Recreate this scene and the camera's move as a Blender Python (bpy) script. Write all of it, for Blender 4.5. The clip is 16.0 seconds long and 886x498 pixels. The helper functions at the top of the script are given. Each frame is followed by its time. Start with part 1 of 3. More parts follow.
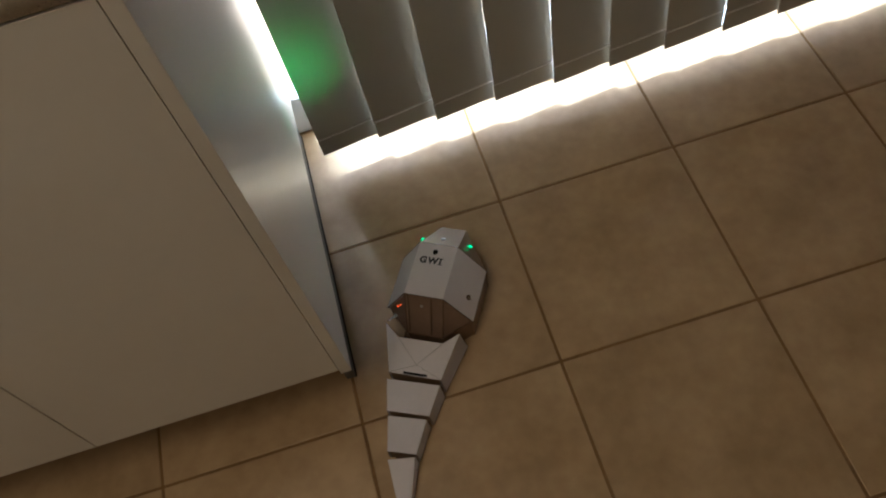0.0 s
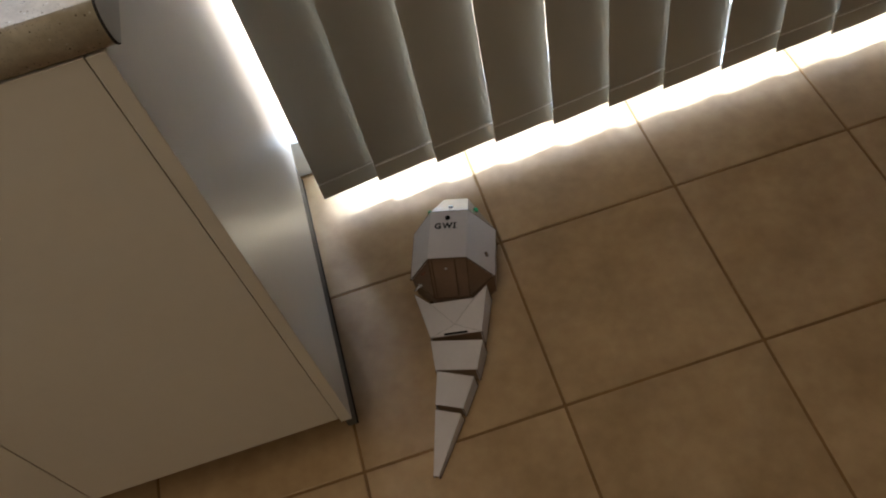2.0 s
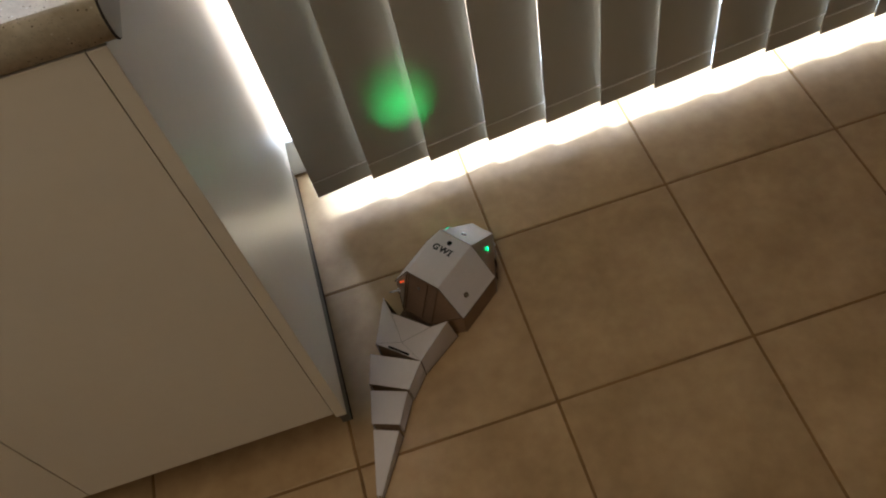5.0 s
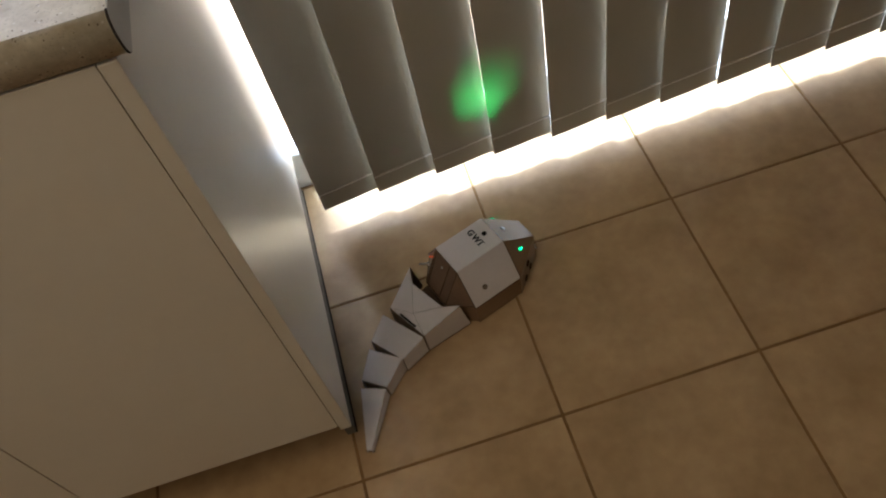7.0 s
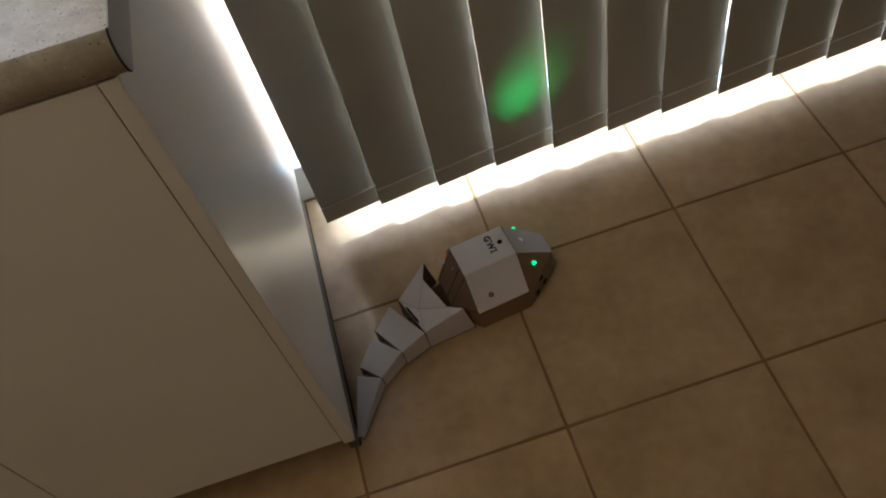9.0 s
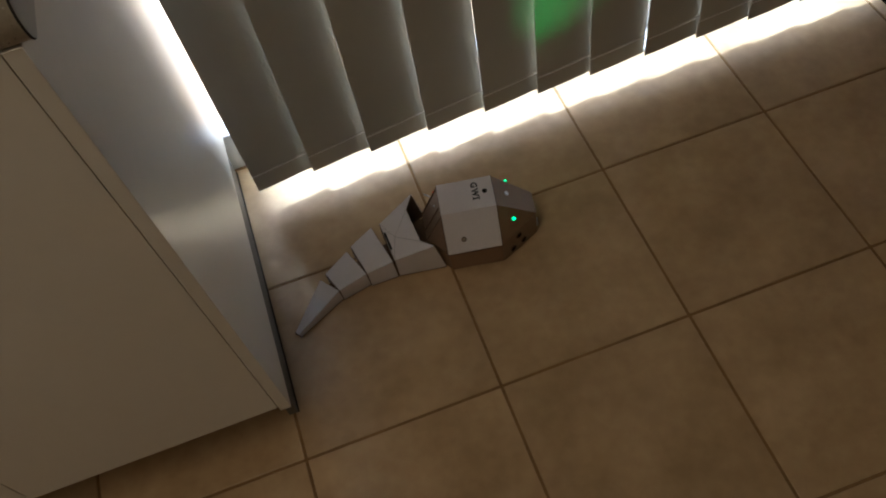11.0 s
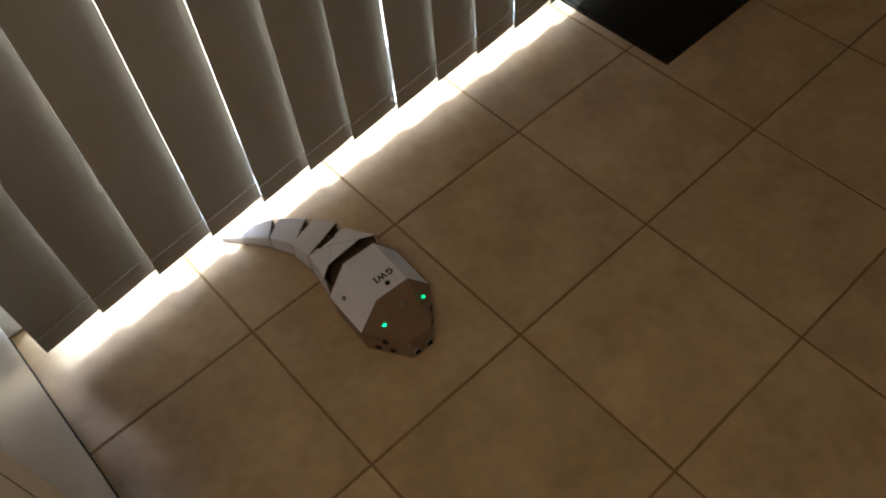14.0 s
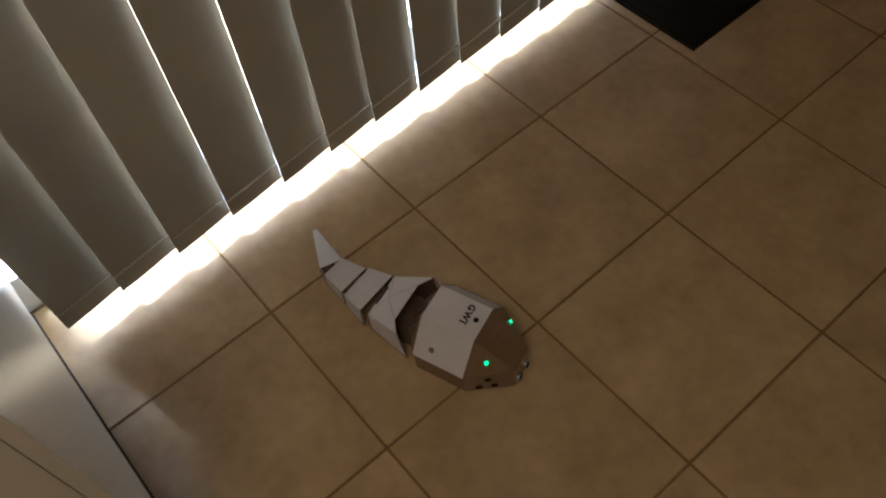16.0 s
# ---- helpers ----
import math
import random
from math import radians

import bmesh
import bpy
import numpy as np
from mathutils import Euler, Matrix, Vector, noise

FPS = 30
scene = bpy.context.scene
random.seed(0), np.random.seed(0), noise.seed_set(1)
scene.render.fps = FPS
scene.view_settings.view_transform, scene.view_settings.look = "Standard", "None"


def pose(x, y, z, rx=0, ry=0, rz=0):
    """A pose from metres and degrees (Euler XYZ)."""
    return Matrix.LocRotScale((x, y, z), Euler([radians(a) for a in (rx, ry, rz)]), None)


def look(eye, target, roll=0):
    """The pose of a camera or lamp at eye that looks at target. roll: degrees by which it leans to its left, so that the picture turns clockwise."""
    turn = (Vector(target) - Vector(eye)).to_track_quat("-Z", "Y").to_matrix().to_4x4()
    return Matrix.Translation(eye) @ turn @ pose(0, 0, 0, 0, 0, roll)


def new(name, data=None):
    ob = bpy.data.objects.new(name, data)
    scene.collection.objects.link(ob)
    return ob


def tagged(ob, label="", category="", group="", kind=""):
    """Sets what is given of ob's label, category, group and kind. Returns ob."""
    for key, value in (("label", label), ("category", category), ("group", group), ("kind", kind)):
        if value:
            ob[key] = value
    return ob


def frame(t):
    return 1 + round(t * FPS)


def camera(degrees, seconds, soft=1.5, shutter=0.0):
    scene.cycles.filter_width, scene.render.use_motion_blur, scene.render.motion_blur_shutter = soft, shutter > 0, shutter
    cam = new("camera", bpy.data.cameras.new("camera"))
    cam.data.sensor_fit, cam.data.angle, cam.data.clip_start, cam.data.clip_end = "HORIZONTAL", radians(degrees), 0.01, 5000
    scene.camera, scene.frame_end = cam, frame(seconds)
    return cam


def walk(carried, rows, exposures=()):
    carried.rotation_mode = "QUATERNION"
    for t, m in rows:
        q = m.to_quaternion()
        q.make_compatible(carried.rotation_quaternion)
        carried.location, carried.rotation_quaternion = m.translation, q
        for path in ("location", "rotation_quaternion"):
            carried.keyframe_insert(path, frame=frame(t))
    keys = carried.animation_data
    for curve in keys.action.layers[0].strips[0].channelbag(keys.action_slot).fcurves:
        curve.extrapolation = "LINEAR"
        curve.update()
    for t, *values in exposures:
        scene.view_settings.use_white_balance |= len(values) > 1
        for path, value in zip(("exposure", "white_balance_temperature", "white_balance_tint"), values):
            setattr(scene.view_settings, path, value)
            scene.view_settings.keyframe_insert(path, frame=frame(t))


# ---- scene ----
cam = camera(56.6, 16.0, soft=2.0, shutter=0.5)
PATH = [
    (0, (-0.146, -0.847, 1.234), (-0.117, 0.226, -0.454), -16.1),
    (0.5, (-0.137, -0.844, 1.23), (-0.117, 0.268, -0.433), -16.7),
    (1, (-0.134, -0.841, 1.231), (-0.11, 0.288, -0.42), -16.7),
    (1.5, (-0.131, -0.835, 1.234), (-0.091, 0.303, -0.41), -16.2),
    (2, (-0.13, -0.832, 1.233), (-0.094, 0.31, -0.408), -16.6),
    (2.5, (-0.131, -0.831, 1.232), (-0.081, 0.305, -0.414), -16.1),
    (3, (-0.132, -0.83, 1.233), (-0.077, 0.304, -0.414), -16.1),
    (3.5, (-0.134, -0.831, 1.234), (-0.07, 0.299, -0.415), -15.8),
    (6, (-0.136, -0.849, 1.24), (-0.08, 0.312, -0.388), -15.7),
    (6.5, (-0.136, -0.849, 1.24), (-0.076, 0.32, -0.381), -15.6),
    (7, (-0.136, -0.845, 1.241), (-0.082, 0.323, -0.381), -15.7),
    (7.5, (-0.135, -0.842, 1.241), (-0.083, 0.332, -0.378), -15.8),
    (8, (-0.134, -0.839, 1.241), (-0.083, 0.34, -0.374), -15.9),
    (8.5, (-0.134, -0.841, 1.242), (-0.084, 0.344, -0.368), -16.2),
    (9, (-0.133, -0.842, 1.243), (-0.08, 0.346, -0.364), -16.2),
    (9.5, (-0.128, -0.844, 1.24), (-0.032, 0.311, -0.39), -14.6),
    (9.7, (-0.127, -0.846, 1.24), (-0.007, 0.27, -0.416), -13.8),
    (12, (-0.095, -0.855, 1.25), (0.094, 0.22, -0.425), -12.6),
    (12.5, (-0.086, -0.847, 1.249), (0.233, 0.234, -0.403), -9.4),
    (13, (-0.086, -0.836, 1.244), (0.37, 0.167, -0.425), -7.6),
    (13.5, (-0.129, -0.812, 1.25), (0.48, 0.128, -0.407), -7.5),
    (14, (-0.168, -0.803, 1.255), (0.522, 0.108, -0.387), -6.4),
    (14.5, (-0.17, -0.795, 1.263), (0.507, 0.121, -0.381), -6.3),
    (15, (-0.169, -0.793, 1.261), (0.475, 0.113, -0.401), -6.7),
    (15.5, (-0.168, -0.792, 1.26), (0.459, 0.125, -0.404), -7.2),
    (16, (-0.161, -0.787, 1.263), (0.465, 0.113, -0.41), -7.0),
]
walk(cam, [(t, look(eye, target, roll)) for t, eye, target, roll in PATH], exposures=[
    (0.0, 1.76, 6150, 10), (1.5, 1.78, 6300, 10), (3.5, 1.8, 6450, 10), (6.5, 1.96, 6450, 10), (8.2, 1.94, 6300, 10), (9.0, 1.56, 6250, 10),
    (12.0, 1.46, 6350, 10), (13.0, 1.48, 6450, 10), (13.5, 1.48, 6450, 10), (14.0, 1.76, 6450, 10), (14.6, 1.82, 6450, 10), (16.0, 1.82, 6400, 10)])

# ---- daylight and added room light ----
FILL_X, FILL_Y = -0.8, -1.15      # middle of an added fill lamp, set in a ceiling recess
X0, X1, Y0, Y1, ZC = -3.2, 3.2, -3.3, 0.37, 2.45
SUN_EL, SUN_AZ = 78.0, -24.0      # the sun stands high outside the glass door
world = bpy.data.worlds.new("sky")
scene.world = world
world.use_nodes = True
wn = world.node_tree.nodes
sky = wn.new("ShaderNodeTexSky")
sky.sky_type, sky.sun_disc = "NISHITA", False
sky.sun_elevation, sky.sun_rotation = radians(SUN_EL), radians(SUN_AZ)
sky.dust_density, sky.air_density, sky.ozone_density = 6.0, 0.8, 0.2      # hazy white sky
wn["Background"].inputs["Strength"].default_value = 0.15
world.node_tree.links.new(sky.outputs["Color"], wn["Background"].inputs["Color"])
sun_data = bpy.data.lights.new("sun", "SUN")
sun_data.energy, sun_data.angle, sun_data.color = 5.0, radians(7.0), (0.56, 0.74, 1.0)
sun = new("sun", sun_data)
sun.matrix_world = look((math.sin(radians(SUN_AZ)) * math.cos(radians(SUN_EL)) * 10, math.cos(radians(SUN_AZ)) * math.cos(radians(SUN_EL)) * 10, math.sin(radians(SUN_EL)) * 10), (0, 0, 0))


def fill_light(name, watts, width, height, m, color):
    """A rectangular area lamp, added to fill the room with light."""
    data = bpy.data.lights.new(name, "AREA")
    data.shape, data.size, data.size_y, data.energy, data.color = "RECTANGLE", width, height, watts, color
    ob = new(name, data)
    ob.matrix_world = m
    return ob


# added warm lamp that brightens the room from overhead; no roof window is known
fill_light("ceiling_fill_light", 3.1, 0.96, 0.96, look((FILL_X, FILL_Y, ZC + 0.02), (FILL_X, FILL_Y, 0.0)), (1.0, 0.855, 0.65))



# ---- materials ----
def material(name, color, rough=0.6, spread=0.12, scale=8.0, fine=90.0, bump=0.15, metal=0.0, tone=None, rand=0.0, spec=0.5, emit=None, translucent=0.0, fine_amount=0.5, coat=0.0):
    """A surface with stains at one scale, grain at another and fine relief."""
    m = bpy.data.materials.new(name)
    m.use_nodes = True
    nt = m.node_tree
    n, link = nt.nodes, nt.links.new
    b = n["Principled BSDF"]
    b.inputs["Roughness"].default_value, b.inputs["Metallic"].default_value = rough, metal
    b.inputs["Specular IOR Level"].default_value = spec
    b.inputs["Coat Weight"].default_value, b.inputs["Coat Roughness"].default_value = coat, 0.16
    co = n.new("ShaderNodeTexCoord")
    big, small = n.new("ShaderNodeTexNoise"), n.new("ShaderNodeTexNoise")
    big.inputs["Scale"].default_value, big.inputs["Detail"].default_value = scale, 5
    small.inputs["Scale"].default_value, small.inputs["Detail"].default_value = fine, 4
    info = n.new("ShaderNodeObjectInfo")
    off = n.new("ShaderNodeVectorMath")
    off.operation = "MULTIPLY_ADD"
    off.inputs[1].default_value = (1, 1, 1)
    shift = n.new("ShaderNodeVectorMath")
    shift.operation = "SCALE"
    shift.inputs[0].default_value = (17.0, 31.0, 11.0)
    link(info.outputs["Random"], shift.inputs["Scale"])
    link(co.outputs["Object"], off.inputs[0])
    link(shift.outputs[0], off.inputs[2])
    for t in (big, small):
        link(off.outputs[0], t.inputs["Vector"])
    tone = tone or tuple(c * (1 - 2.2 * spread) for c in color)
    mixed = n.new("ShaderNodeMath")
    mixed.operation = "MULTIPLY_ADD"
    mixed.inputs[1].default_value = fine_amount
    link(small.outputs["Fac"], mixed.inputs[0])
    link(big.outputs["Fac"], mixed.inputs[2])
    ramp = n.new("ShaderNodeMapRange")
    ramp.inputs["From Min"].default_value, ramp.inputs["From Max"].default_value = 0.3 + 0.5 * fine_amount - 0.05, 0.7 + 0.5 * fine_amount + 0.05
    link(mixed.outputs[0], ramp.inputs["Value"])
    mix = n.new("ShaderNodeMix")
    mix.data_type = "RGBA"
    mix.inputs["A"].default_value, mix.inputs["B"].default_value = (*tone, 1), (*color, 1)
    link(ramp.outputs["Result"], mix.inputs["Factor"])
    out = mix.outputs["Result"]
    if rand:
        hsv = n.new("ShaderNodeHueSaturation")
        val = n.new("ShaderNodeMapRange")
        val.inputs["To Min"].default_value, val.inputs["To Max"].default_value = 1 - rand, 1 + rand
        link(info.outputs["Random"], val.inputs["Value"])
        link(val.outputs["Result"], hsv.inputs["Value"])
        link(out, hsv.inputs["Color"])
        out = hsv.outputs["Color"]
    link(out, b.inputs["Base Color"])
    rr = n.new("ShaderNodeMapRange")
    rr.inputs["To Min"].default_value, rr.inputs["To Max"].default_value = rough * 0.85, min(1, rough * 1.15)
    link(big.outputs["Fac"], rr.inputs["Value"])
    link(rr.outputs["Result"], b.inputs["Roughness"])
    if bump:
        bn = n.new("ShaderNodeBump")
        bn.inputs["Strength"].default_value, bn.inputs["Distance"].default_value = bump, 0.002
        link(mixed.outputs[0], bn.inputs["Height"])
        link(bn.outputs["Normal"], b.inputs["Normal"])
    if emit:
        b.inputs["Emission Color"].default_value, b.inputs["Emission Strength"].default_value = (*emit[:3], 1), emit[3]
    if translucent:
        tr, ms = n.new("ShaderNodeBsdfTranslucent"), n.new("ShaderNodeMixShader")
        ms.inputs["Fac"].default_value = translucent
        link(out, tr.inputs["Color"])
        link(b.outputs[0], ms.inputs[1])
        link(tr.outputs[0], ms.inputs[2])
        link(ms.outputs[0], n["Material Output"].inputs["Surface"])
    return m


TILE = material("tile", (0.55, 0.375, 0.205), 0.3, 0.1, 9, 45, 0.35, tone=(0.385, 0.25, 0.125), rand=0.06, spec=0.5)
GROUT = material("grout", (0.3, 0.165, 0.058), 0.75, 0.2, 12, 200, 0.5)
LAMINATE = material("laminate", (0.71, 0.66, 0.575), 0.38, 0.02, 3, 60, 0.03, spec=0.5)
# the kickboard is white; its shade is put into this grey-brown colour
SHADED_KICK = material("kickboard", (0.19, 0.165, 0.135), 0.6, 0.1, 6, 60, 0.1, spec=0.25)
EDGING = material("edging", (0.45, 0.42, 0.37), 0.45, 0.05, 6, 60, 0.05)
CREASE = material("crease", (0.3, 0.27, 0.24), 0.8, 0.1)
DARK = material("dark_gap", (0.03, 0.025, 0.02), 0.9, 0.1)
FABRIC = material("blind_fabric", (0.46, 0.43, 0.36), 0.85, 0.05, 5, 600, 0.35, translucent=0.02)
HEM = material("hem_fabric", (0.43, 0.40, 0.335), 0.85, 0.05, 5, 600, 0.35)
THREAD = material("thread", (0.86, 0.84, 0.8), 0.8, 0.05, 20, 300, 0.1)
WHITE_METAL = material("white_aluminium", (0.72, 0.7, 0.66), 0.4, 0.03, 5, 80, 0.04)
WALL = material("wall_paint", (0.62, 0.56, 0.46), 0.8, 0.03, 2, 120, 0.1)
CEIL = material("ceiling_paint", (0.75, 0.72, 0.66), 0.85, 0.02, 2, 120, 0.1)
MAT = material("mat", (0.018, 0.0145, 0.008), 0.95, 0.25, 12, 500, 1.0, spec=0.1)
MAT_EDGE = material("mat_edge", (0.021, 0.017, 0.01), 0.9, 0.15, 12, 300, 0.5, spec=0.1)
CARD = material("white_card", (0.69, 0.635, 0.625), 0.55, 0.035, 14, 160, 0.08, spec=0.35)
BROWN = material("brown_cardboard", (0.27, 0.16, 0.085), 0.45, 0.1, 16, 240, 0.15, tone=(0.22, 0.125, 0.065), spec=0.5)
NOSE = material("taped_cardboard", (0.23, 0.135, 0.072), 0.38, 0.1, 16, 240, 0.1, tone=(0.19, 0.108, 0.056), spec=0.5, coat=0.35)
REAR = material("smooth_cardboard", (0.26, 0.165, 0.105), 0.4, 0.1, 16, 240, 0.1, tone=(0.2, 0.125, 0.08), spec=0.5, coat=0.3)
BROWN_EDGE = material("cardboard_edge", (0.16, 0.095, 0.055), 0.9, 0.2, 40, 400, 0.4)
BLACK = material("black", (0.01, 0.009, 0.008), 0.85, 0.1, 30, 200, 0.05, spec=0.1)
INK = material("ink", (0.012, 0.011, 0.016), 0.6, 0.1, 60, 300, 0.0)
STEEL = material("steel", (0.6, 0.6, 0.6), 0.28, 0.05, 40, 200, 0.05, metal=1.0)
BEAM = material("green_beam", (0.02, 0.3, 0.1), 0.5, 0.05, emit=(0.0, 1.0, 0.22, 72000.0), bump=0)
BEAM.cycles.emission_sampling = "FRONT"
DULL_RED = material("unlit_red_lamp", (0.2, 0.05, 0.03), 0.3, 0.05, bump=0)
RED = material("red_led", (0.6, 0.06, 0.02), 0.2, 0.05, emit=(1.0, 0.12, 0.03, 0.35), bump=0)
PATIO = material("concrete", (0.78, 0.59, 0.41), 0.85, 0.1, 2, 60, 0.3)


def stone_material():
    """Cream laminate with brown and grey flecks."""
    m = material("speckled_stone", (0.68, 0.61, 0.48), 0.3, 0.05, 45, 160, 0.05, tone=(0.44, 0.37, 0.26))
    nt = m.node_tree
    n, link = nt.nodes, nt.links.new
    b = n["Principled BSDF"]
    src = b.inputs["Base Color"].links[0].from_socket
    co = n.new("ShaderNodeTexCoord")
    for size, cut, col in ((150, 0.13, (0.2, 0.15, 0.1)), (330, 0.24, (0.47, 0.41, 0.31)), (140, 0.13, (0.68, 0.64, 0.56))):
        v = n.new("ShaderNodeTexVoronoi")
        v.inputs["Scale"].default_value = size
        link(co.outputs["Object"], v.inputs["Vector"])
        g = n.new("ShaderNodeMath")
        g.operation = "LESS_THAN"
        g.inputs[1].default_value = cut
        link(v.outputs["Distance"], g.inputs[0])
        mx = n.new("ShaderNodeMix")
        mx.data_type = "RGBA"
        mx.inputs["B"].default_value = (*col, 1)
        link(g.outputs[0], mx.inputs["Factor"])
        link(src, mx.inputs["A"])
        src = mx.outputs["Result"]
    link(src, b.inputs["Base Color"])
    return m


STONE = stone_material()


def lens_material():
    """Dark green plastic that lets a little of the lamp behind it through."""
    m = material("green_lens", (0.05, 0.12, 0.08), 0.25, 0.05, emit=(0.01, 1.0, 0.4, 0.04), bump=0)
    n, link = m.node_tree.nodes, m.node_tree.links.new
    tr, add = n.new("ShaderNodeBsdfTranslucent"), n.new("ShaderNodeAddShader")
    tr.inputs["Color"].default_value = (0.0, 0.0005, 0.0006, 1)
    link(n["Principled BSDF"].outputs[0], add.inputs[0])
    link(tr.outputs[0], add.inputs[1])
    link(add.outputs[0], n["Material Output"].inputs["Surface"])
    return m


LENS = lens_material()


def glass_material():
    m = bpy.data.materials.new("glass")
    m.use_nodes = True
    b = m.node_tree.nodes["Principled BSDF"]
    b.inputs["Base Color"].default_value, b.inputs["Roughness"].default_value = (0.95, 0.97, 0.96, 1), 0.0
    b.inputs["Transmission Weight"].default_value, b.inputs["IOR"].default_value = 1.0, 1.45
    return m


GLASS = glass_material()


# ---- mesh helpers ----
def mesh_of(bm, material_, name, smooth=False):
    bmesh.ops.recalc_face_normals(bm, faces=bm.faces)
    me = bpy.data.meshes.new(name)
    bm.to_mesh(me)
    bm.free()
    me.materials.append(material_)
    if smooth:
        for p in me.polygons:
            p.use_smooth = True
    return me


def part(name, bm, material_, parent, label="", smooth=False):
    ob = new(name, mesh_of(bm, material_, name, smooth))
    ob.parent = parent
    return tagged(ob, label)


def thing(name, bm, material_, label, category, group="", kind="", smooth=False):
    return tagged(new(name, mesh_of(bm, material_, name, smooth)), label, category, group, kind)


def empty(name, label, category, group="", kind="", m=None):
    ob = new(name)
    ob.empty_display_size = 0.02
    if m is not None:
        ob.matrix_world = m
    return tagged(ob, label, category, group, kind)


def box(x0, x1, y0, y1, z0, z1, bevel=0.0, segments=2, bm=None):
    bm = bm or bmesh.new()
    made = bmesh.ops.create_cube(bm, size=1)["verts"]
    for v in made:
        v.co = Vector(((x0 + x1) / 2 + v.co.x * (x1 - x0), (y0 + y1) / 2 + v.co.y * (y1 - y0), (z0 + z1) / 2 + v.co.z * (z1 - z0)))
    if bevel:
        edges = list({e for v in made for e in v.link_edges})
        bmesh.ops.bevel(bm, geom=edges, offset=bevel, segments=segments, profile=0.5, affect="EDGES")
    return bm


def sheet(points, thick, inward):
    """A flat card: the polygon, and its back, thick metres away along inward."""
    bm = bmesh.new()
    d = Vector(inward).normalized() * thick
    a = [bm.verts.new(p) for p in points]
    b = [bm.verts.new(Vector(p) + d) for p in points]
    bm.faces.new(a)
    bm.faces.new(list(reversed(b)))
    for i in range(len(a)):
        j = (i + 1) % len(a)
        bm.faces.new((a[i], b[i], b[j], a[j]))
    return bm


def card(points, thick=0.0025, centre=(0.05, 0, 0.03)):
    """A card whose back lies towards the centre."""
    p = [Vector(q) for q in points]
    nrm = (p[1] - p[0]).cross(p[2] - p[0]).normalized()
    mid = sum(p, Vector()) / len(p)
    if nrm.dot(Vector(centre) - mid) < 0:
        nrm = -nrm
    return sheet(p, thick, nrm)


def disc(place, normal, radius, depth=0.0012, sides=20, inner=0.0):
    """A round plate, or a ring, that stands proud of a surface."""
    bm = bmesh.new()
    rot = Vector(normal).to_track_quat("Z", "Y").to_matrix().to_4x4()
    m = Matrix.Translation(place) @ rot
    if not inner:
        bmesh.ops.create_cone(bm, cap_ends=True, segments=sides, radius1=radius, radius2=radius * 0.92, depth=depth, matrix=m)
        return bm
    loops = []
    for r, z in ((radius, -depth / 2), (radius, depth / 2), (inner, depth / 2), (inner, -depth / 2)):
        loops.append([bm.verts.new(m @ Vector((r * math.cos(2 * math.pi * i / sides), r * math.sin(2 * math.pi * i / sides), z))) for i in range(sides)])
    for k in range(4):
        for i in range(sides):
            j = (i + 1) % sides
            bm.faces.new((loops[k][i], loops[k][j], loops[(k + 1) % 4][j], loops[(k + 1) % 4][i]))
    return bm


def ball(place, radius, stretch=1.0, normal=(0, 0, 1)):
    bm = bmesh.new()
    rot = Vector(normal).to_track_quat("Z", "Y").to_matrix().to_4x4()
    bmesh.ops.create_uvsphere(bm, u_segments=14, v_segments=9, radius=radius, matrix=Matrix.Translation(place) @ rot @ Matrix.Diagonal((1, 1, stretch, 1)))
    return bm


def rod(a, b, radius, sides=10):
    a, b = Vector(a), Vector(b)
    bm = bmesh.new()
    m = Matrix.Translation((a + b) / 2) @ (b - a).to_track_quat("Z", "Y").to_matrix().to_4x4()
    bmesh.ops.create_cone(bm, cap_ends=True, segments=sides, radius1=radius, radius2=radius, depth=(b - a).length, matrix=m)
    return bm


# ---- structure ----
T = 0.333                 # tile pitch
Y_DOOR = 0.30             # inner face of the glass door
DOOR_L, DOOR_R, DOOR_H = -0.335, 1.95, 2.1

ground = thing("ground", box(-40, 40, Y1, 60, -0.16, -0.1), PATIO, "pale sunlit concrete patio outside the glass door", "ground", kind="structure")
floor = thing("floor", box(X0, X1, Y0, Y1, -0.06, -0.0016), GROUT, "brown grout bed of the beige ceramic tile floor", "floor", kind="structure")
WIN = (-1.55, -0.45, 1.06, 2.0)      # window over the worktop: left, right, sill, head
north = box(X0, WIN[0], Y_DOOR, Y1, 0, ZC)
box(WIN[1], DOOR_L, Y_DOOR, Y1, 0, ZC, bm=north)
box(WIN[0], WIN[1], Y_DOOR, Y1, 0, WIN[2], bm=north)
box(WIN[0], WIN[1], Y_DOOR, Y1, WIN[3], ZC, bm=north)
thing("wall_north", north, WALL, "plain cream painted wall with a window over the worktop", "wall", kind="structure")
thing("wall_north_right", box(DOOR_R, X1, Y_DOOR, Y1, 0, ZC), WALL, "plain cream painted wall beside the glass door", "wall", kind="structure")
thing("wall_north_lintel", box(DOOR_L, DOOR_R, Y_DOOR, Y1, DOOR_H, ZC), WALL, "plain cream painted wall above the glass door", "wall", kind="structure")
thing("wall_west", box(X0 - 0.12, X0, Y0, Y1, -0.06, ZC), WALL, "plain cream painted room wall", "wall", kind="structure")
thing("wall_east", box(X1, X1 + 0.12, Y0, Y1, -0.06, ZC), WALL, "plain cream painted room wall", "wall", kind="structure")
thing("wall_south", box(X0, X1, Y0 - 0.12, Y0, -0.06, ZC), WALL, "plain cream painted room wall", "wall", kind="structure")
# ceiling with an added recess that holds the unseen fill lamp
roof = box(X0, FILL_X - 0.5, Y0, Y1, ZC, ZC + 0.1)
box(FILL_X + 0.5, X1, Y0, Y1, ZC, ZC + 0.1, bm=roof)
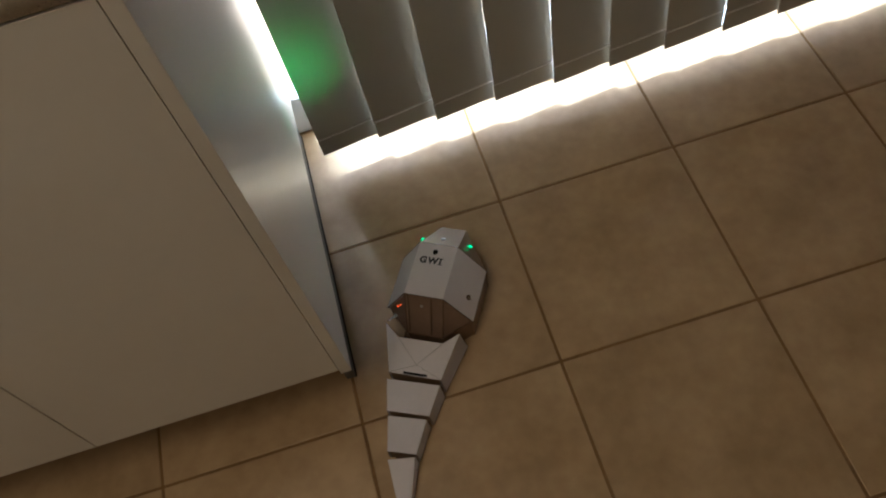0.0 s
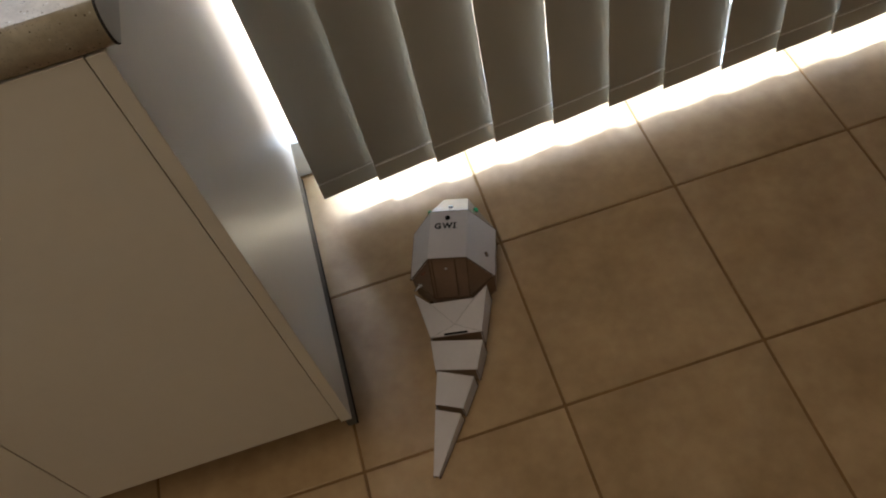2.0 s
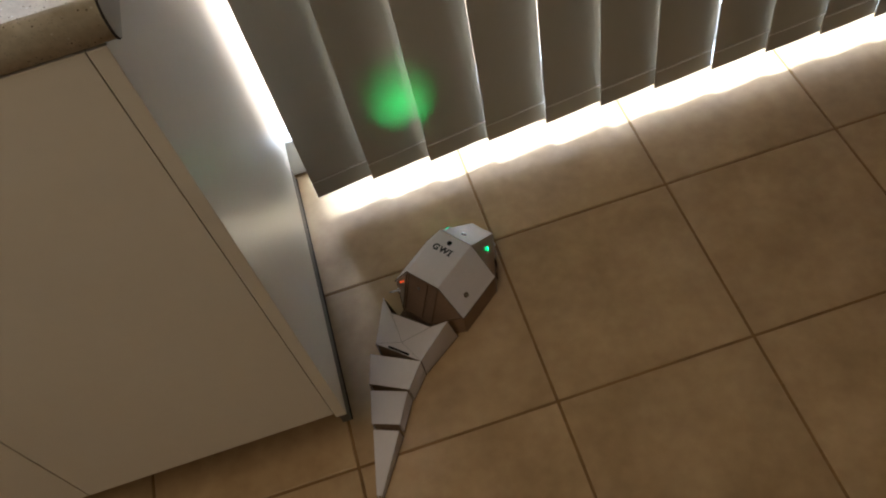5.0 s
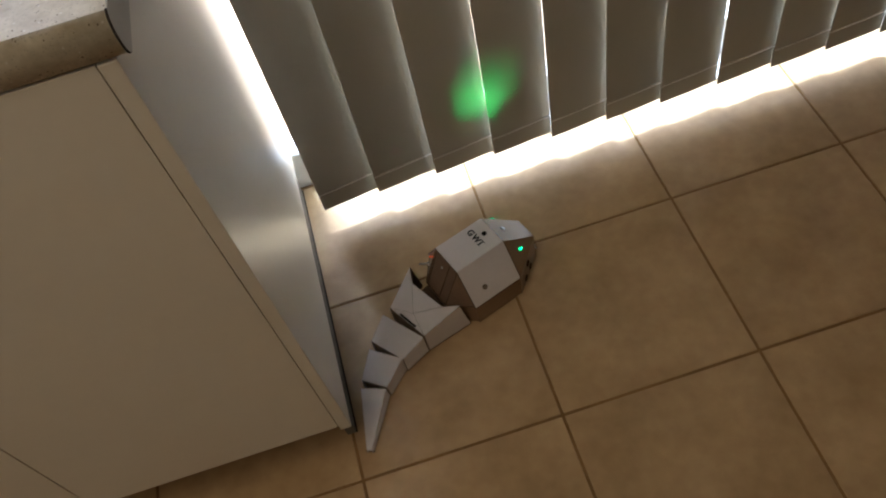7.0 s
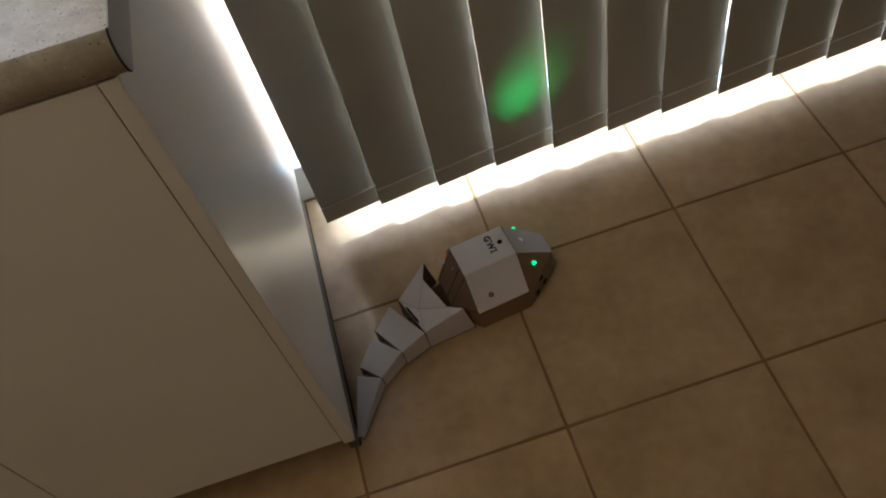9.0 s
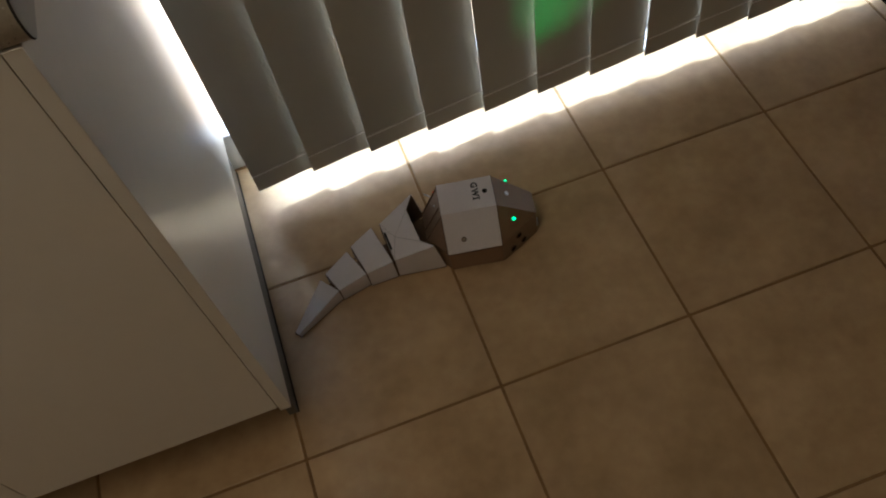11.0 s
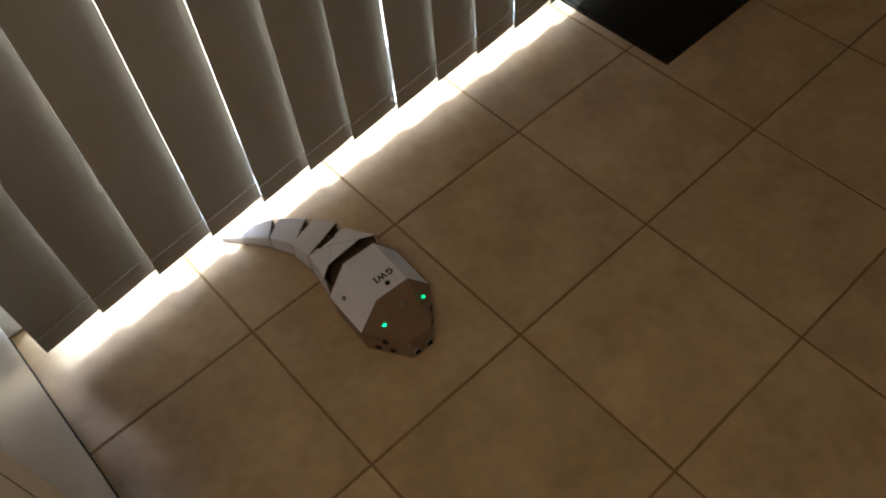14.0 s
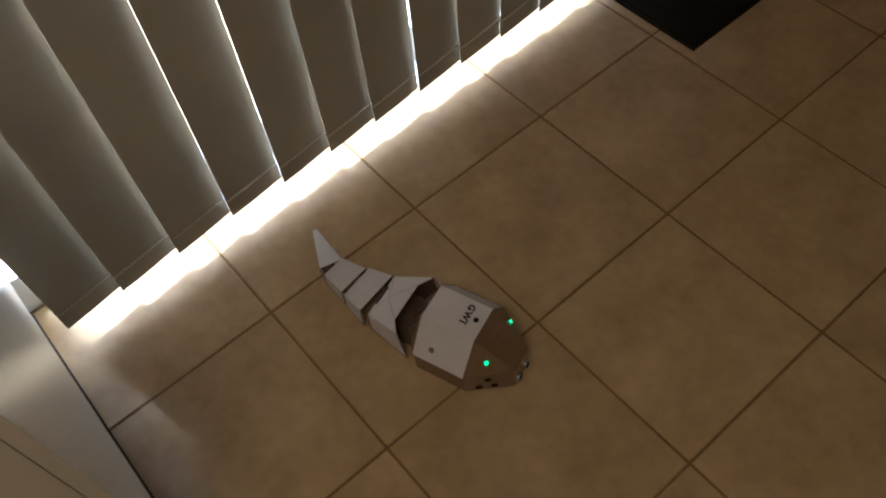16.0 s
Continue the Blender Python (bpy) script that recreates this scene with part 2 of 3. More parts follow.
box(FILL_X - 0.5, FILL_X + 0.5, Y0, FILL_Y - 0.5, ZC, ZC + 0.1, bm=roof)
box(FILL_X - 0.5, FILL_X + 0.5, FILL_Y + 0.5, Y1, ZC, ZC + 0.1, bm=roof)
box(FILL_X - 0.5, FILL_X + 0.5, FILL_Y - 0.5, FILL_Y + 0.5, ZC + 0.1, ZC + 0.14, bm=roof)
thing("ceiling", roof, CEIL, "plain white painted ceiling with an added recess for a fill lamp", "ceiling", kind="structure")


def glass_door():
    """A sliding glass door in a white aluminium frame."""
    d = empty("door_1", "sliding glass door in a white aluminium frame", "glass door", kind="structure")
    y0, y1 = Y_DOOR + 0.002, Y_DOOR + 0.05
    part("bottom_rail", box(DOOR_L + 0.002, DOOR_R - 0.002, y0, y1, 0.0, 0.095, 0.003), WHITE_METAL, d)
    part("top_rail", box(DOOR_L + 0.002, DOOR_R - 0.002, y0, y1, DOOR_H - 0.07, DOOR_H, 0.003), WHITE_METAL, d)
    part("stile", box(DOOR_L + 0.002, DOOR_L + 0.012, y0, y1, 0.097, DOOR_H - 0.072, 0.002), WHITE_METAL, d)
    part("stile", box(1.02, 1.07, y0, y1, 0.097, DOOR_H - 0.072, 0.003), WHITE_METAL, d)
    part("stile", box(DOOR_R - 0.06, DOOR_R - 0.002, y0, y1, 0.097, DOOR_H - 0.072, 0.003), WHITE_METAL, d)
    for a, b in ((DOOR_L + 0.013, 1.019), (1.071, DOOR_R - 0.061)):
        p = part("pane", box(a, b, y0 + 0.02, y0 + 0.026, 0.098, DOOR_H - 0.073), GLASS, d, "clear glass pane")
        p.visible_shadow = False
    part("track", box(DOOR_L + 0.08, DOOR_R - 0.002, Y_DOOR - 0.06, Y_DOOR, 0.0, 0.007, 0.002), WHITE_METAL, d, "low white aluminium threshold")


glass_door()


def kitchen_window():
    w = empty("window_1", "plain window in a white frame over the worktop", "window", kind="structure")
    a, b, c, d = WIN
    y0, y1 = Y1 - 0.05, Y1 - 0.01
    part("window_frame", box(a + 0.001, b - 0.001, y0, y1, c + 0.001, c + 0.04, 0.002), WHITE_METAL, w)
    part("window_frame", box(a + 0.001, b - 0.001, y0, y1, d - 0.04, d - 0.001, 0.002), WHITE_METAL, w)
    part("window_frame", box(a + 0.001, a + 0.04, y0, y1, c + 0.041, d - 0.041, 0.002), WHITE_METAL, w)
    part("window_frame", box(b - 0.04, b - 0.001, y0, y1, c + 0.041, d - 0.041, 0.002), WHITE_METAL, w)
    p = part("pane", box(a + 0.041, b - 0.041, y0 + 0.015, y0 + 0.02, c + 0.041, d - 0.041), GLASS, w, "clear glass pane")
    p.visible_shadow = False


kitchen_window()


# ---- vertical blind ----
SLAT_X, SLAT_PITCH, SLAT_W, SLAT_Y, SLAT_Z = -0.2835, 0.1112, 0.1186, 0.176, 0.0615


def blind():
    b = empty("vertical_blind", "closed vertical blind with grey-beige fabric slats before the glass door", "blind")
    part("head_rail", box(-0.30, 1.95, SLAT_Y - 0.02, SLAT_Y + 0.03, 2.16, 2.2, 0.003), WHITE_METAL, b, "white aluminium head rail")
    part("bracket", box(-0.29, 1.94, SLAT_Y + 0.03, Y_DOOR, 2.17, 2.19), WHITE_METAL, b)
    top = 2.158
    meshes = []

    def fabric(z0, z1, thick, fat):
        """A long slat, bowed a little across its width."""
        bm = bmesh.new()
        n = 8
        rows = []
        for z in (z0, z1):
            front, back = [], []
            for i in range(n + 1):
                u = i / n
                bow = 0.0012 * math.sin(math.pi * u)
                front.append(bm.verts.new((u * SLAT_W, -bow - thick / 2 - fat, z)))
                back.append(bm.verts.new((u * SLAT_W, -bow + thick / 2 + fat, z)))
            rows.append(front + back[::-1])
        m = len(rows[0])
        for i in range(m):
            j = (i + 1) % m
            bm.faces.new((rows[0][i], rows[0][j], rows[1][j], rows[1][i]))
        bm.faces.new(rows[0][::-1])
        bm.faces.new(rows[1])
        return bm

    slat_me = mesh_of(fabric(0.044, top - SLAT_Z, 0.0007, 0), FABRIC, "slat")
    hem_me = mesh_of(fabric(0.0, 0.0455, 0.0007, 0.0008), HEM, "hem")
    st = bmesh.new()
    for i in range(30):
        u = (i + 0.5) / 30
        y, z = -0.0012 * math.sin(math.pi * u), 0.0424 + 0.0009 * (i % 2)
        box(u * SLAT_W - 0.0012, u * SLAT_W + 0.0012, y - 0.0029, y - 0.0009, z - 0.0008, z + 0.0008, bm=st)
    stitch_me = mesh_of(st, THREAD, "stitching")
    rng = random.Random(4)
    # uneven spacing: some seams gape, others overlap
    step = (0.0, 0.108, 0.1135, 0.1157, 0.1143, 0.1085, 0.1085, 0.1145, 0.1095, 0.1105, 0.1112)
    x = SLAT_X
    for i in range(19):
        s = new("slat", slat_me)
        s.parent = b
        x += step[i] if i < len(step) else SLAT_PITCH
        s.matrix_local = pose(x, SLAT_Y + rng.uniform(-0.0015, 0.0015), SLAT_Z + rng.uniform(-0.001, 0.0015), rng.uniform(-0.015, 0.015), rng.uniform(-0.006, 0.006), max(8.0 - 0.4 * i, 4.8) + rng.uniform(-0.3, 0.3))
        h = new("hem", hem_me)
        h.parent = s
        q = new("stitching", stitch_me)
        q.parent = s
        tagged(q, "row of thread stitches")
    return b


blind()


# ---- kitchen cabinet and worktop ----
CX, CY0, CY1, KZ = -0.307, -0.315, 0.292, 0.164      # end face, front, back, underside


def cabinet():
    c = empty("base_cabinet", "white laminate kitchen base cabinet with a plain end panel", "cabinet")
    part("end_panel", box(CX - 0.016, CX, CY0 - 0.001, CY1, KZ - 0.004, 0.862, 0.0008), LAMINATE, c)
    part("body", box(-1.19, CX - 0.0165, CY0 + 0.02, CY1, KZ, 0.861), LAMINATE, c)
    part("kickboard", box(-0.341, -0.326, CY0 + 0.065, CY1, 0.0, KZ - 0.0045), SHADED_KICK, c, "white kickboard with shade painted into its colour")
    part("kickboard", box(-1.19, -0.3415, CY0 + 0.1, CY0 + 0.115, 0.0, KZ - 0.001), SHADED_KICK, c, "white kickboard with shade painted into its colour")
    for a, b in ((-0.6840, CX - 0.0169), (-1.04, -0.6858)):
        part("door", box(a, b, CY0 - 0.001, CY0 + 0.0175, KZ + 0.008, 0.8625, 0.0004), LAMINATE, c)
    # thin dark strip drawn where the kickboard meets the floor
    part("floor_seal", box(-0.3259, -0.3238, CY0 + 0.065, CY1, 0.0, 0.003), DARK, c, "thin dark strip along the foot of the kickboard")
    return c


def worktop():
    """A postformed top with a rounded front nose."""
    bm = bmesh.new()
    z0, z1, yf = 0.863, 0.901, CY0 - 0.007
    prof = [(CY1, z0), (yf + 0.012, z0)]
    r = (z1 - z0) / 2
    for k in range(17):
        a = -math.pi / 2 - math.pi * k / 16
        prof.append((yf + 0.012 + math.cos(a) * r * 0.63, (z0 + z1) / 2 + math.sin(a) * r))
    prof.append((CY1, z1))
    loops = [[bm.verts.new((x, y, z)) for y, z in prof] for x in (-1.195, CX + 0.011)]
    m = len(prof)
    for i in range(m):
        j = (i + 1) % m
        bm.faces.new((loops[0][i], loops[0][j], loops[1][j], loops[1][i]))
    bm.faces.new(loops[0][::-1])
    bm.faces.new(loops[1])
    w = thing("worktop", bm, STONE, "cream speckled stone-look worktop with a rounded front edge", "worktop", smooth=True)
    for p in w.data.polygons:
        p.use_smooth = abs(p.normal.x) < 0.5
        if abs(p.normal.z) > 0.999:
            p.use_smooth = False
    ex = CX + 0.0112
    part("edge_strip", sheet([(ex, y, z) for y, z in prof], 0.0012, (1, 0, 0)), EDGING, w, "grey edging strip")
    rim = bmesh.new()
    for i in range(1, m - 2):
        (ya, za), (yb, zb) = prof[i], prof[i + 1]
        a, b = Vector((ex, ya, za)), Vector((ex, yb, zb))
        bmesh.ops.create_cone(rim, cap_ends=True, segments=6, radius1=0.0011, radius2=0.0011, depth=(b - a).length * 1.05, matrix=Matrix.Translation((a + b) / 2) @ (b - a).to_track_quat("Z", "Y").to_matrix().to_4x4())
    part("glue_line", rim, DARK, w, "dark glue line round the edging strip")
    return w


cabinet()
worktop()


# ---- door mat ----
def door_mat():
    m = thing("door_mat", box(1.032, 1.588, -0.085, 0.275, -0.0015, 0.0065, 0.002), MAT, "dark charcoal pile door mat on the tiles by the blind", "mat")
    for a in ((1.024, 1.0315, -0.093, 0.283), (1.5885, 1.596, -0.093, 0.283)):
        part("border", box(*a, -0.0015, 0.0045, 0.001), MAT_EDGE, m)
    for a in ((1.032, 1.588, -0.093, -0.0855), (1.032, 1.588, 0.2755, 0.283)):
        part("border", box(*a, -0.0015, 0.0045, 0.001), MAT_EDGE, m)
    return m


door_mat()


# ---- cardboard robot ----
TOPZ, SIDEZ, NX, NW, NZ = 0.122, 0.059, 0.1624, 0.0218, 0.064
BW, SW, BL = 0.0317, 0.0725, 0.0945


def lettering(text, size, place, turn, gap):
    """Flat letters in dark ink, spread apart."""
    cu = bpy.data.curves.new("lettering", "FONT")
    cu.body, cu.size, cu.extrude, cu.offset, cu.align_x, cu.align_y, cu.space_character = text, size, 0.0002, 0.0007, "CENTER", "CENTER", gap
    ob = bpy.data.objects.new("lettering", cu)
    scene.collection.objects.link(ob)
    bpy.context.view_layer.update()
    me = bpy.data.meshes.new_from_object(ob.evaluated_get(bpy.context.evaluated_depsgraph_get()))
    bpy.data.objects.remove(ob)
    me.materials.clear()
    me.materials.append(INK)
    me.transform(pose(*place, 0, 0, turn))
    return me


EYE_N = Vector((0.468, 0.656, 0.592)).normalized()      # the way the left eye shines
BORE = 0.00065
LAMPS = []


def lens(place, normal, radius, height, hole, sides=18):
    """A thin hollow lamp lens with a small hole at its tip; only the left eye throws a beam."""
    bm = bmesh.new()
    m = Matrix.Translation(place) @ Vector(normal).to_track_quat("Z", "Y").to_matrix().to_4x4()
    prof = [(radius, 0.0), (radius, height * 0.45), (radius * 0.9, height * 0.68), (radius * 0.66, height * 0.88), (hole, height)]
    loops = [[bm.verts.new(m @ Vector((q * math.cos(2 * math.pi * i / sides), q * math.sin(2 * math.pi * i / sides), z))) for i in range(sides)] for q, z in prof]
    for k in range(len(prof) - 1):
        for i in range(sides):
            j = (i + 1) % sides
            bm.faces.new((loops[k][i], loops[k][j], loops[k + 1][j], loops[k + 1][i]))
    return bm


def lit_disc(radius=0.0007, sides=12):
    """A tiny lamp: a black disc whose one face glows."""
    bm = bmesh.new()
    bmesh.ops.create_cone(bm, cap_ends=True, segments=sides, radius1=radius, radius2=radius, depth=0.0003)
    bm.faces.ensure_lookup_table()
    for f in bm.faces:
        f.material_index = 1 if f.calc_center_median().z > 0.0001 else 0
    return bm


def robot():
    r = empty("cardboard_robot", "white card and brown cardboard robot with green eyes and jointed tail", "robot")
    part("top_plate", card([(0, -BW, TOPZ), (BL, -BW, TOPZ), (BL, BW, TOPZ), (0, BW, TOPZ)], 0.003), CARD, r, "white card top plate")
    for s in (-1, 1):
        part("side_plate", card([(0, s * BW, TOPZ), (BL, s * BW, TOPZ), (BL - 0.0012, s * SW, SIDEZ), (-0.0005, s * SW, SIDEZ)], 0.003), CARD, r, "white card slanted side plate")
        part("lower_side", card([(0.001, s * (SW - 0.002), SIDEZ - 0.001), (BL - 0.001, s * (SW - 0.002), SIDEZ - 0.001), (BL - 0.002, s * (SW - 0.004), 0.004), (0.002, s * (SW - 0.004), 0.004)]), BROWN, r, "brown cardboard lower side")
        part("nose_cheek", card([(BL + 0.0005, s * BW, TOPZ - 0.001), (NX, s * NW, NZ), (BL - 0.0005, s * (SW - 0.0005), SIDEZ)]), NOSE, r, "brown cardboard cheek")
        part("lower_nose", card([(BL - 0.0005, s * (SW - 0.001), SIDEZ - 0.001), (NX - 0.0005, s * NW, NZ - 0.001), (NX - 0.001, s * NW, 0.004), (BL - 0.001, s * (SW - 0.003), 0.004)]), NOSE, r, "brown cardboard lower nose")
        part("rear_cheek", card([(0.0015, s * BW, TOPZ - 0.002), (0.0015, s * (SW - 0.003), SIDEZ), (-0.034, s * 0.03, 0.052)]), REAR, r, "brown cardboard rear cheek")
        part("lower_rear", card([(0.0015, s * (SW - 0.003), SIDEZ - 0.001), (-0.034, s * 0.03, 0.051), (-0.03, s * 0.03, 0.004), (0.002, s * (SW - 0.006), 0.004)]), BROWN, r, "brown cardboard lower rear")
        # dark raw edges round the shell
        part("card_edge", rod((BL + 0.0004, s * BW, TOPZ - 0.0012), (BL - 0.0008, s * SW, SIDEZ - 0.001), 0.0009, 6), BROWN_EDGE, r)
        part("card_edge", rod((-0.0004, s * BW, TOPZ - 0.0012), (-0.0009, s * SW, SIDEZ - 0.001), 0.0010, 6), BROWN_EDGE, r)
        part("card_edge", rod((-0.0009, s * SW, SIDEZ - 0.001), (BL - 0.0008, s * SW, SIDEZ - 0.001), 0.0008, 6), BROWN_EDGE, r)
        e = Vector((0.1195, s * 0.0395, 0.0845))
        out = Vector((EYE_N.x, s * EYE_N.y, EYE_N.z))
        eye = part("eye", lens(e, out, 0.0037, 0.0052, BORE if s > 0 else 0.00005), LENS, r, "lit green eye", smooth=True)
        part("eye_base", disc(e, out, 0.0036, 0.0016, 18), BLACK, eye)
        part("eye_ring", disc(e, out, 0.005, 0.0014, 16, 0.0038), BROWN_EDGE, r)
        lamp = part("eye_lamp", lit_disc(), BLACK, r, "small bright green lamp in the eye")
        lamp.data.materials.append(BEAM)
        LAMPS.append((lamp, e + out * 0.00100, out))
        # three vent holes in the lower nose: black discs stand in for their shade
        ln = Vector((SW - NW, s * (NX - BL), 0)).normalized()
        for u, z in ((0.28, 0.0200), (0.585, 0.0195), (0.46, 0.0440)):
            p = Vector((BL + (NX - BL) * u, s * (SW - 0.001 + (NW - SW + 0.001) * u), z))
            part("vent_hole", disc(p + ln * 0.0004, ln, 0.0058, 0.0012), BLACK, r, "round black disc in place of a vent hole")
            part("vent_rim", disc(p + ln * 0.0006, ln, 0.0065, 0.0014, 18, 0.0056), BROWN_EDGE, r)
        # round metal distance sensor
        sp = Vector((NX - 0.001, s * 0.0128, 0.0225))
        part("sensor", rod(sp - Vector((0.006, 0, 0)), sp + Vector((0.0045, 0, 0)), 0.0078, 22), STEEL, r, "round metal distance sensor")
        part("sensor_mesh", disc(sp + Vector((0.0049, 0, 0)), (1, 0, 0), 0.0062, 0.0012), BLACK, r, "black sensor gauze")
    part("nose_plate", card([(BL + 0.0005, -BW, TOPZ - 0.001), (NX, -NW, NZ), (NX, NW, NZ), (BL + 0.0005, BW, TOPZ - 0.001)]), NOSE, r, "brown cardboard nose plate")
    part("nose_front", card([(NX - 0.0005, -NW, NZ - 0.001), (NX - 0.0005, NW, NZ - 0.001), (NX - 0.001, NW, 0.004), (NX - 0.001, -NW, 0.004)]), NOSE, r, "brown cardboard nose front")
    part("card_edge", rod((BL + 0.0004, -BW, TOPZ - 0.0012), (BL + 0.0004, BW, TOPZ - 0.0012), 0.0009, 6), BROWN_EDGE, r)
    part("card_edge", rod((-0.0004, -BW, TOPZ - 0.0012), (-0.0004, BW, TOPZ - 0.0012), 0.0009, 6), BROWN_EDGE, r)
    part("rear_plate", card([(0.001, -BW, TOPZ - 0.002), (0.001, BW, TOPZ - 0.002), (-0.034, 0.03, 0.052), (-0.034, -0.03, 0.052)]), REAR, r, "brown cardboard rear plate")
    part("rear_flap", card([(-0.0008, -0.012, TOPZ - 0.004), (-0.0008, 0.026, TOPZ - 0.004), (-0.0335, 0.024, 0.056), (-0.0335, -0.012, 0.056)], 0.0012), REAR, r, "brown cardboard cover flap")
    for y in (-0.012, 0.026):
        part("card_edge", rod((-0.0014, y, TOPZ - 0.0035), (-0.0342, y * 0.95, 0.0565), 0.0008, 6), BROWN_EDGE, r)
    for q in (-1, 1):
        part("card_edge", rod((0.0005, q * BW, TOPZ - 0.0025), (-0.0345, q * 0.03, 0.052), 0.0008, 6), BROWN_EDGE, r)
        part("card_edge", rod((-0.0345, q * 0.03, 0.052), (0.0005, q * (SW - 0.003), SIDEZ - 0.0005), 0.0008, 6), BROWN_EDGE, r)
    part("card_edge", rod((-0.0345, -0.03, 0.0515), (-0.0345, 0.03, 0.0515), 0.0008, 6), BROWN_EDGE, r)
    part("lower_rear", card([(-0.034, -0.03, 0.051), (-0.034, 0.03, 0.051), (-0.03, 0.03, 0.004), (-0.03, -0.03, 0.004)]), BROWN, r, "brown cardboard lower rear")
    part("floor_plate", box(-0.028, NX - 0.012, -0.028, 0.028, 0.0002, 0.006), BROWN, r)
    part("button", disc((0.0800, 0.0018, TOPZ + 0.0003), (0, 0, 1), 0.0046, 0.0016), BLACK, r, "round black dot on the top plate")
    part("nose_screw", disc((0.1165, 0.001, TOPZ - 0.0188 + 0.0006), (0.65, 0, 0.76), 0.0042, 0.0026), STEEL, r, "small dull screw head")
    part("side_screw", disc((0.0306, -0.0597, 0.0795), (0, -0.84, 0.54), 0.0030, 0.0022), STEEL, r, "small dull screw head")
    part("screw_washer", disc((0.0306, -0.0597, 0.0795), (0, -0.84, 0.54), 0.0046, 0.0014, 18, 0.0028), BROWN_EDGE, r)
    part("rear_screw", disc((-0.0095, 0.004, 0.1035), (-0.89, 0, 0.45), 0.0022, 0.001), STEEL, r, "small dull screw head")
    for d in (-0.0023, 0.0023):
        bm = ball((0, 0, 0), 0.0018)
        for f in bm.faces:
            f.material_index = 1 if f.calc_center_median().z > 0 else 0
        lamp = part("rear_lamp", bm, DULL_RED, r, "lit orange-red rear lamp", smooth=True)
        lamp.data.materials.append(RED)
        LAMPS.append((lamp, Vector((-0.0065 - d * 0.45, 0.0450 + d, 0.0868 - d * 0.6)), Vector((-0.8, 0.35, 0.5)).normalized()))
    part("switch", rod((-0.0125, 0.0555, 0.058), (-0.026, 0.0635, 0.063), 0.0016, 8), STEEL, r, "small toggle switch")
    part("switch_nut", disc((-0.0130, 0.0555, 0.058), (-0.85, 0.45, 0.3), 0.0045, 0.003, 6), STEEL, r)
    me = lettering("GWI", 0.0155, (0.0632, 0.0055, TOPZ + 0.0003), -90, 1.28)
    y0, xa, xb = min(v.co.y for v in me.vertices), min(v.co.x for v in me.vertices), max(v.co.x for v in me.vertices)
    bars = bmesh.new()
    bars.from_mesh(me)
    for x in (xa + 0.0008, xb - 0.0008):
        box(x - 0.0007, x + 0.0007, y0 - 0.0022, y0 + 0.0046, TOPZ + 0.0001, TOPZ + 0.00055, bm=bars)
    bars.to_mesh(me)
    bars.free()
    ob = new("lettering", me)
    ob.parent = r
    tagged(ob, "hand-drawn black letters G W I")
    return r


def shell(front, rear, low_front, thick=0.0018, notch=None):
    """A tail piece: folded card with a top and two sides, open in front and below. front and rear: x, half width, height."""
    bm = bmesh.new()
    (xf, wf, zf), (xr, wr, zr) = front, rear

    def quads(polys, d):
        for poly in polys:
            p = [Vector(q) for q in poly]
            a = [bm.verts.new(q) for q in p]
            b = [bm.verts.new(q + Vector(d)) for q in p]
            bm.faces.new(a)
            bm.faces.new(b[::-1]).material_index = 1
            for i in range(len(a)):
                j = (i + 1) % len(a)
                bm.faces.new((a[i], b[i], b[j], a[j]))

    if notch:
        xt, wt, zt = notch
        ax = (xr + 0.016, 0, zr + 0.0059)
        quads([[(xt, wt, zt), (xt, -wt, zt), ax]], (0, 0, -thick))
        for s in (-1, 1):
            quads([[(xf, s * wf, zf), (xt, s * wt, zt), ax, (xr, s * wr, zr)]], (0, 0, -thick))
        quads([[ax, (xr, wr, zr), (xr, -wr, zr)]], (0, 0, -thick))
    else:
        quads([[(xf, wf, zf), (xf, -wf, zf), (xr, -wr, zr), (xr, wr, zr)]], (0, 0, -thick))
    for s in (-1, 1):
        quads([[(xf, s * wf, zf - thick), (xr, s * wr, zr - thick), (xr, s * (wr + 0.001), 0.0008), (low_front, s * (wf + 0.001), 0.0008)]], (0, -s * thick, 0))
    return bm


# x, half width and height of each piece, from its own front joint
SEG = [((-0.0065, 0.0605, 0.0775), (-0.0778, 0.0421, 0.0529), 0.006, (-0.0249, 0.0367, 0.0723)),
       ((-0.0006, 0.0429, 0.0519), (-0.0484, 0.0335, 0.0434), 0.001, None),
       ((-0.0046, 0.0305, 0.0414), (-0.0575, 0.0226, 0.0343), -0.003, None),
       ((-0.004, 0.0209, 0.0329), (-0.1014, 0.0042, 0.0125), -0.002, None)]
JOINT, LENGTHS = -0.0281, (0.0873, 0.0503, 0.0619)


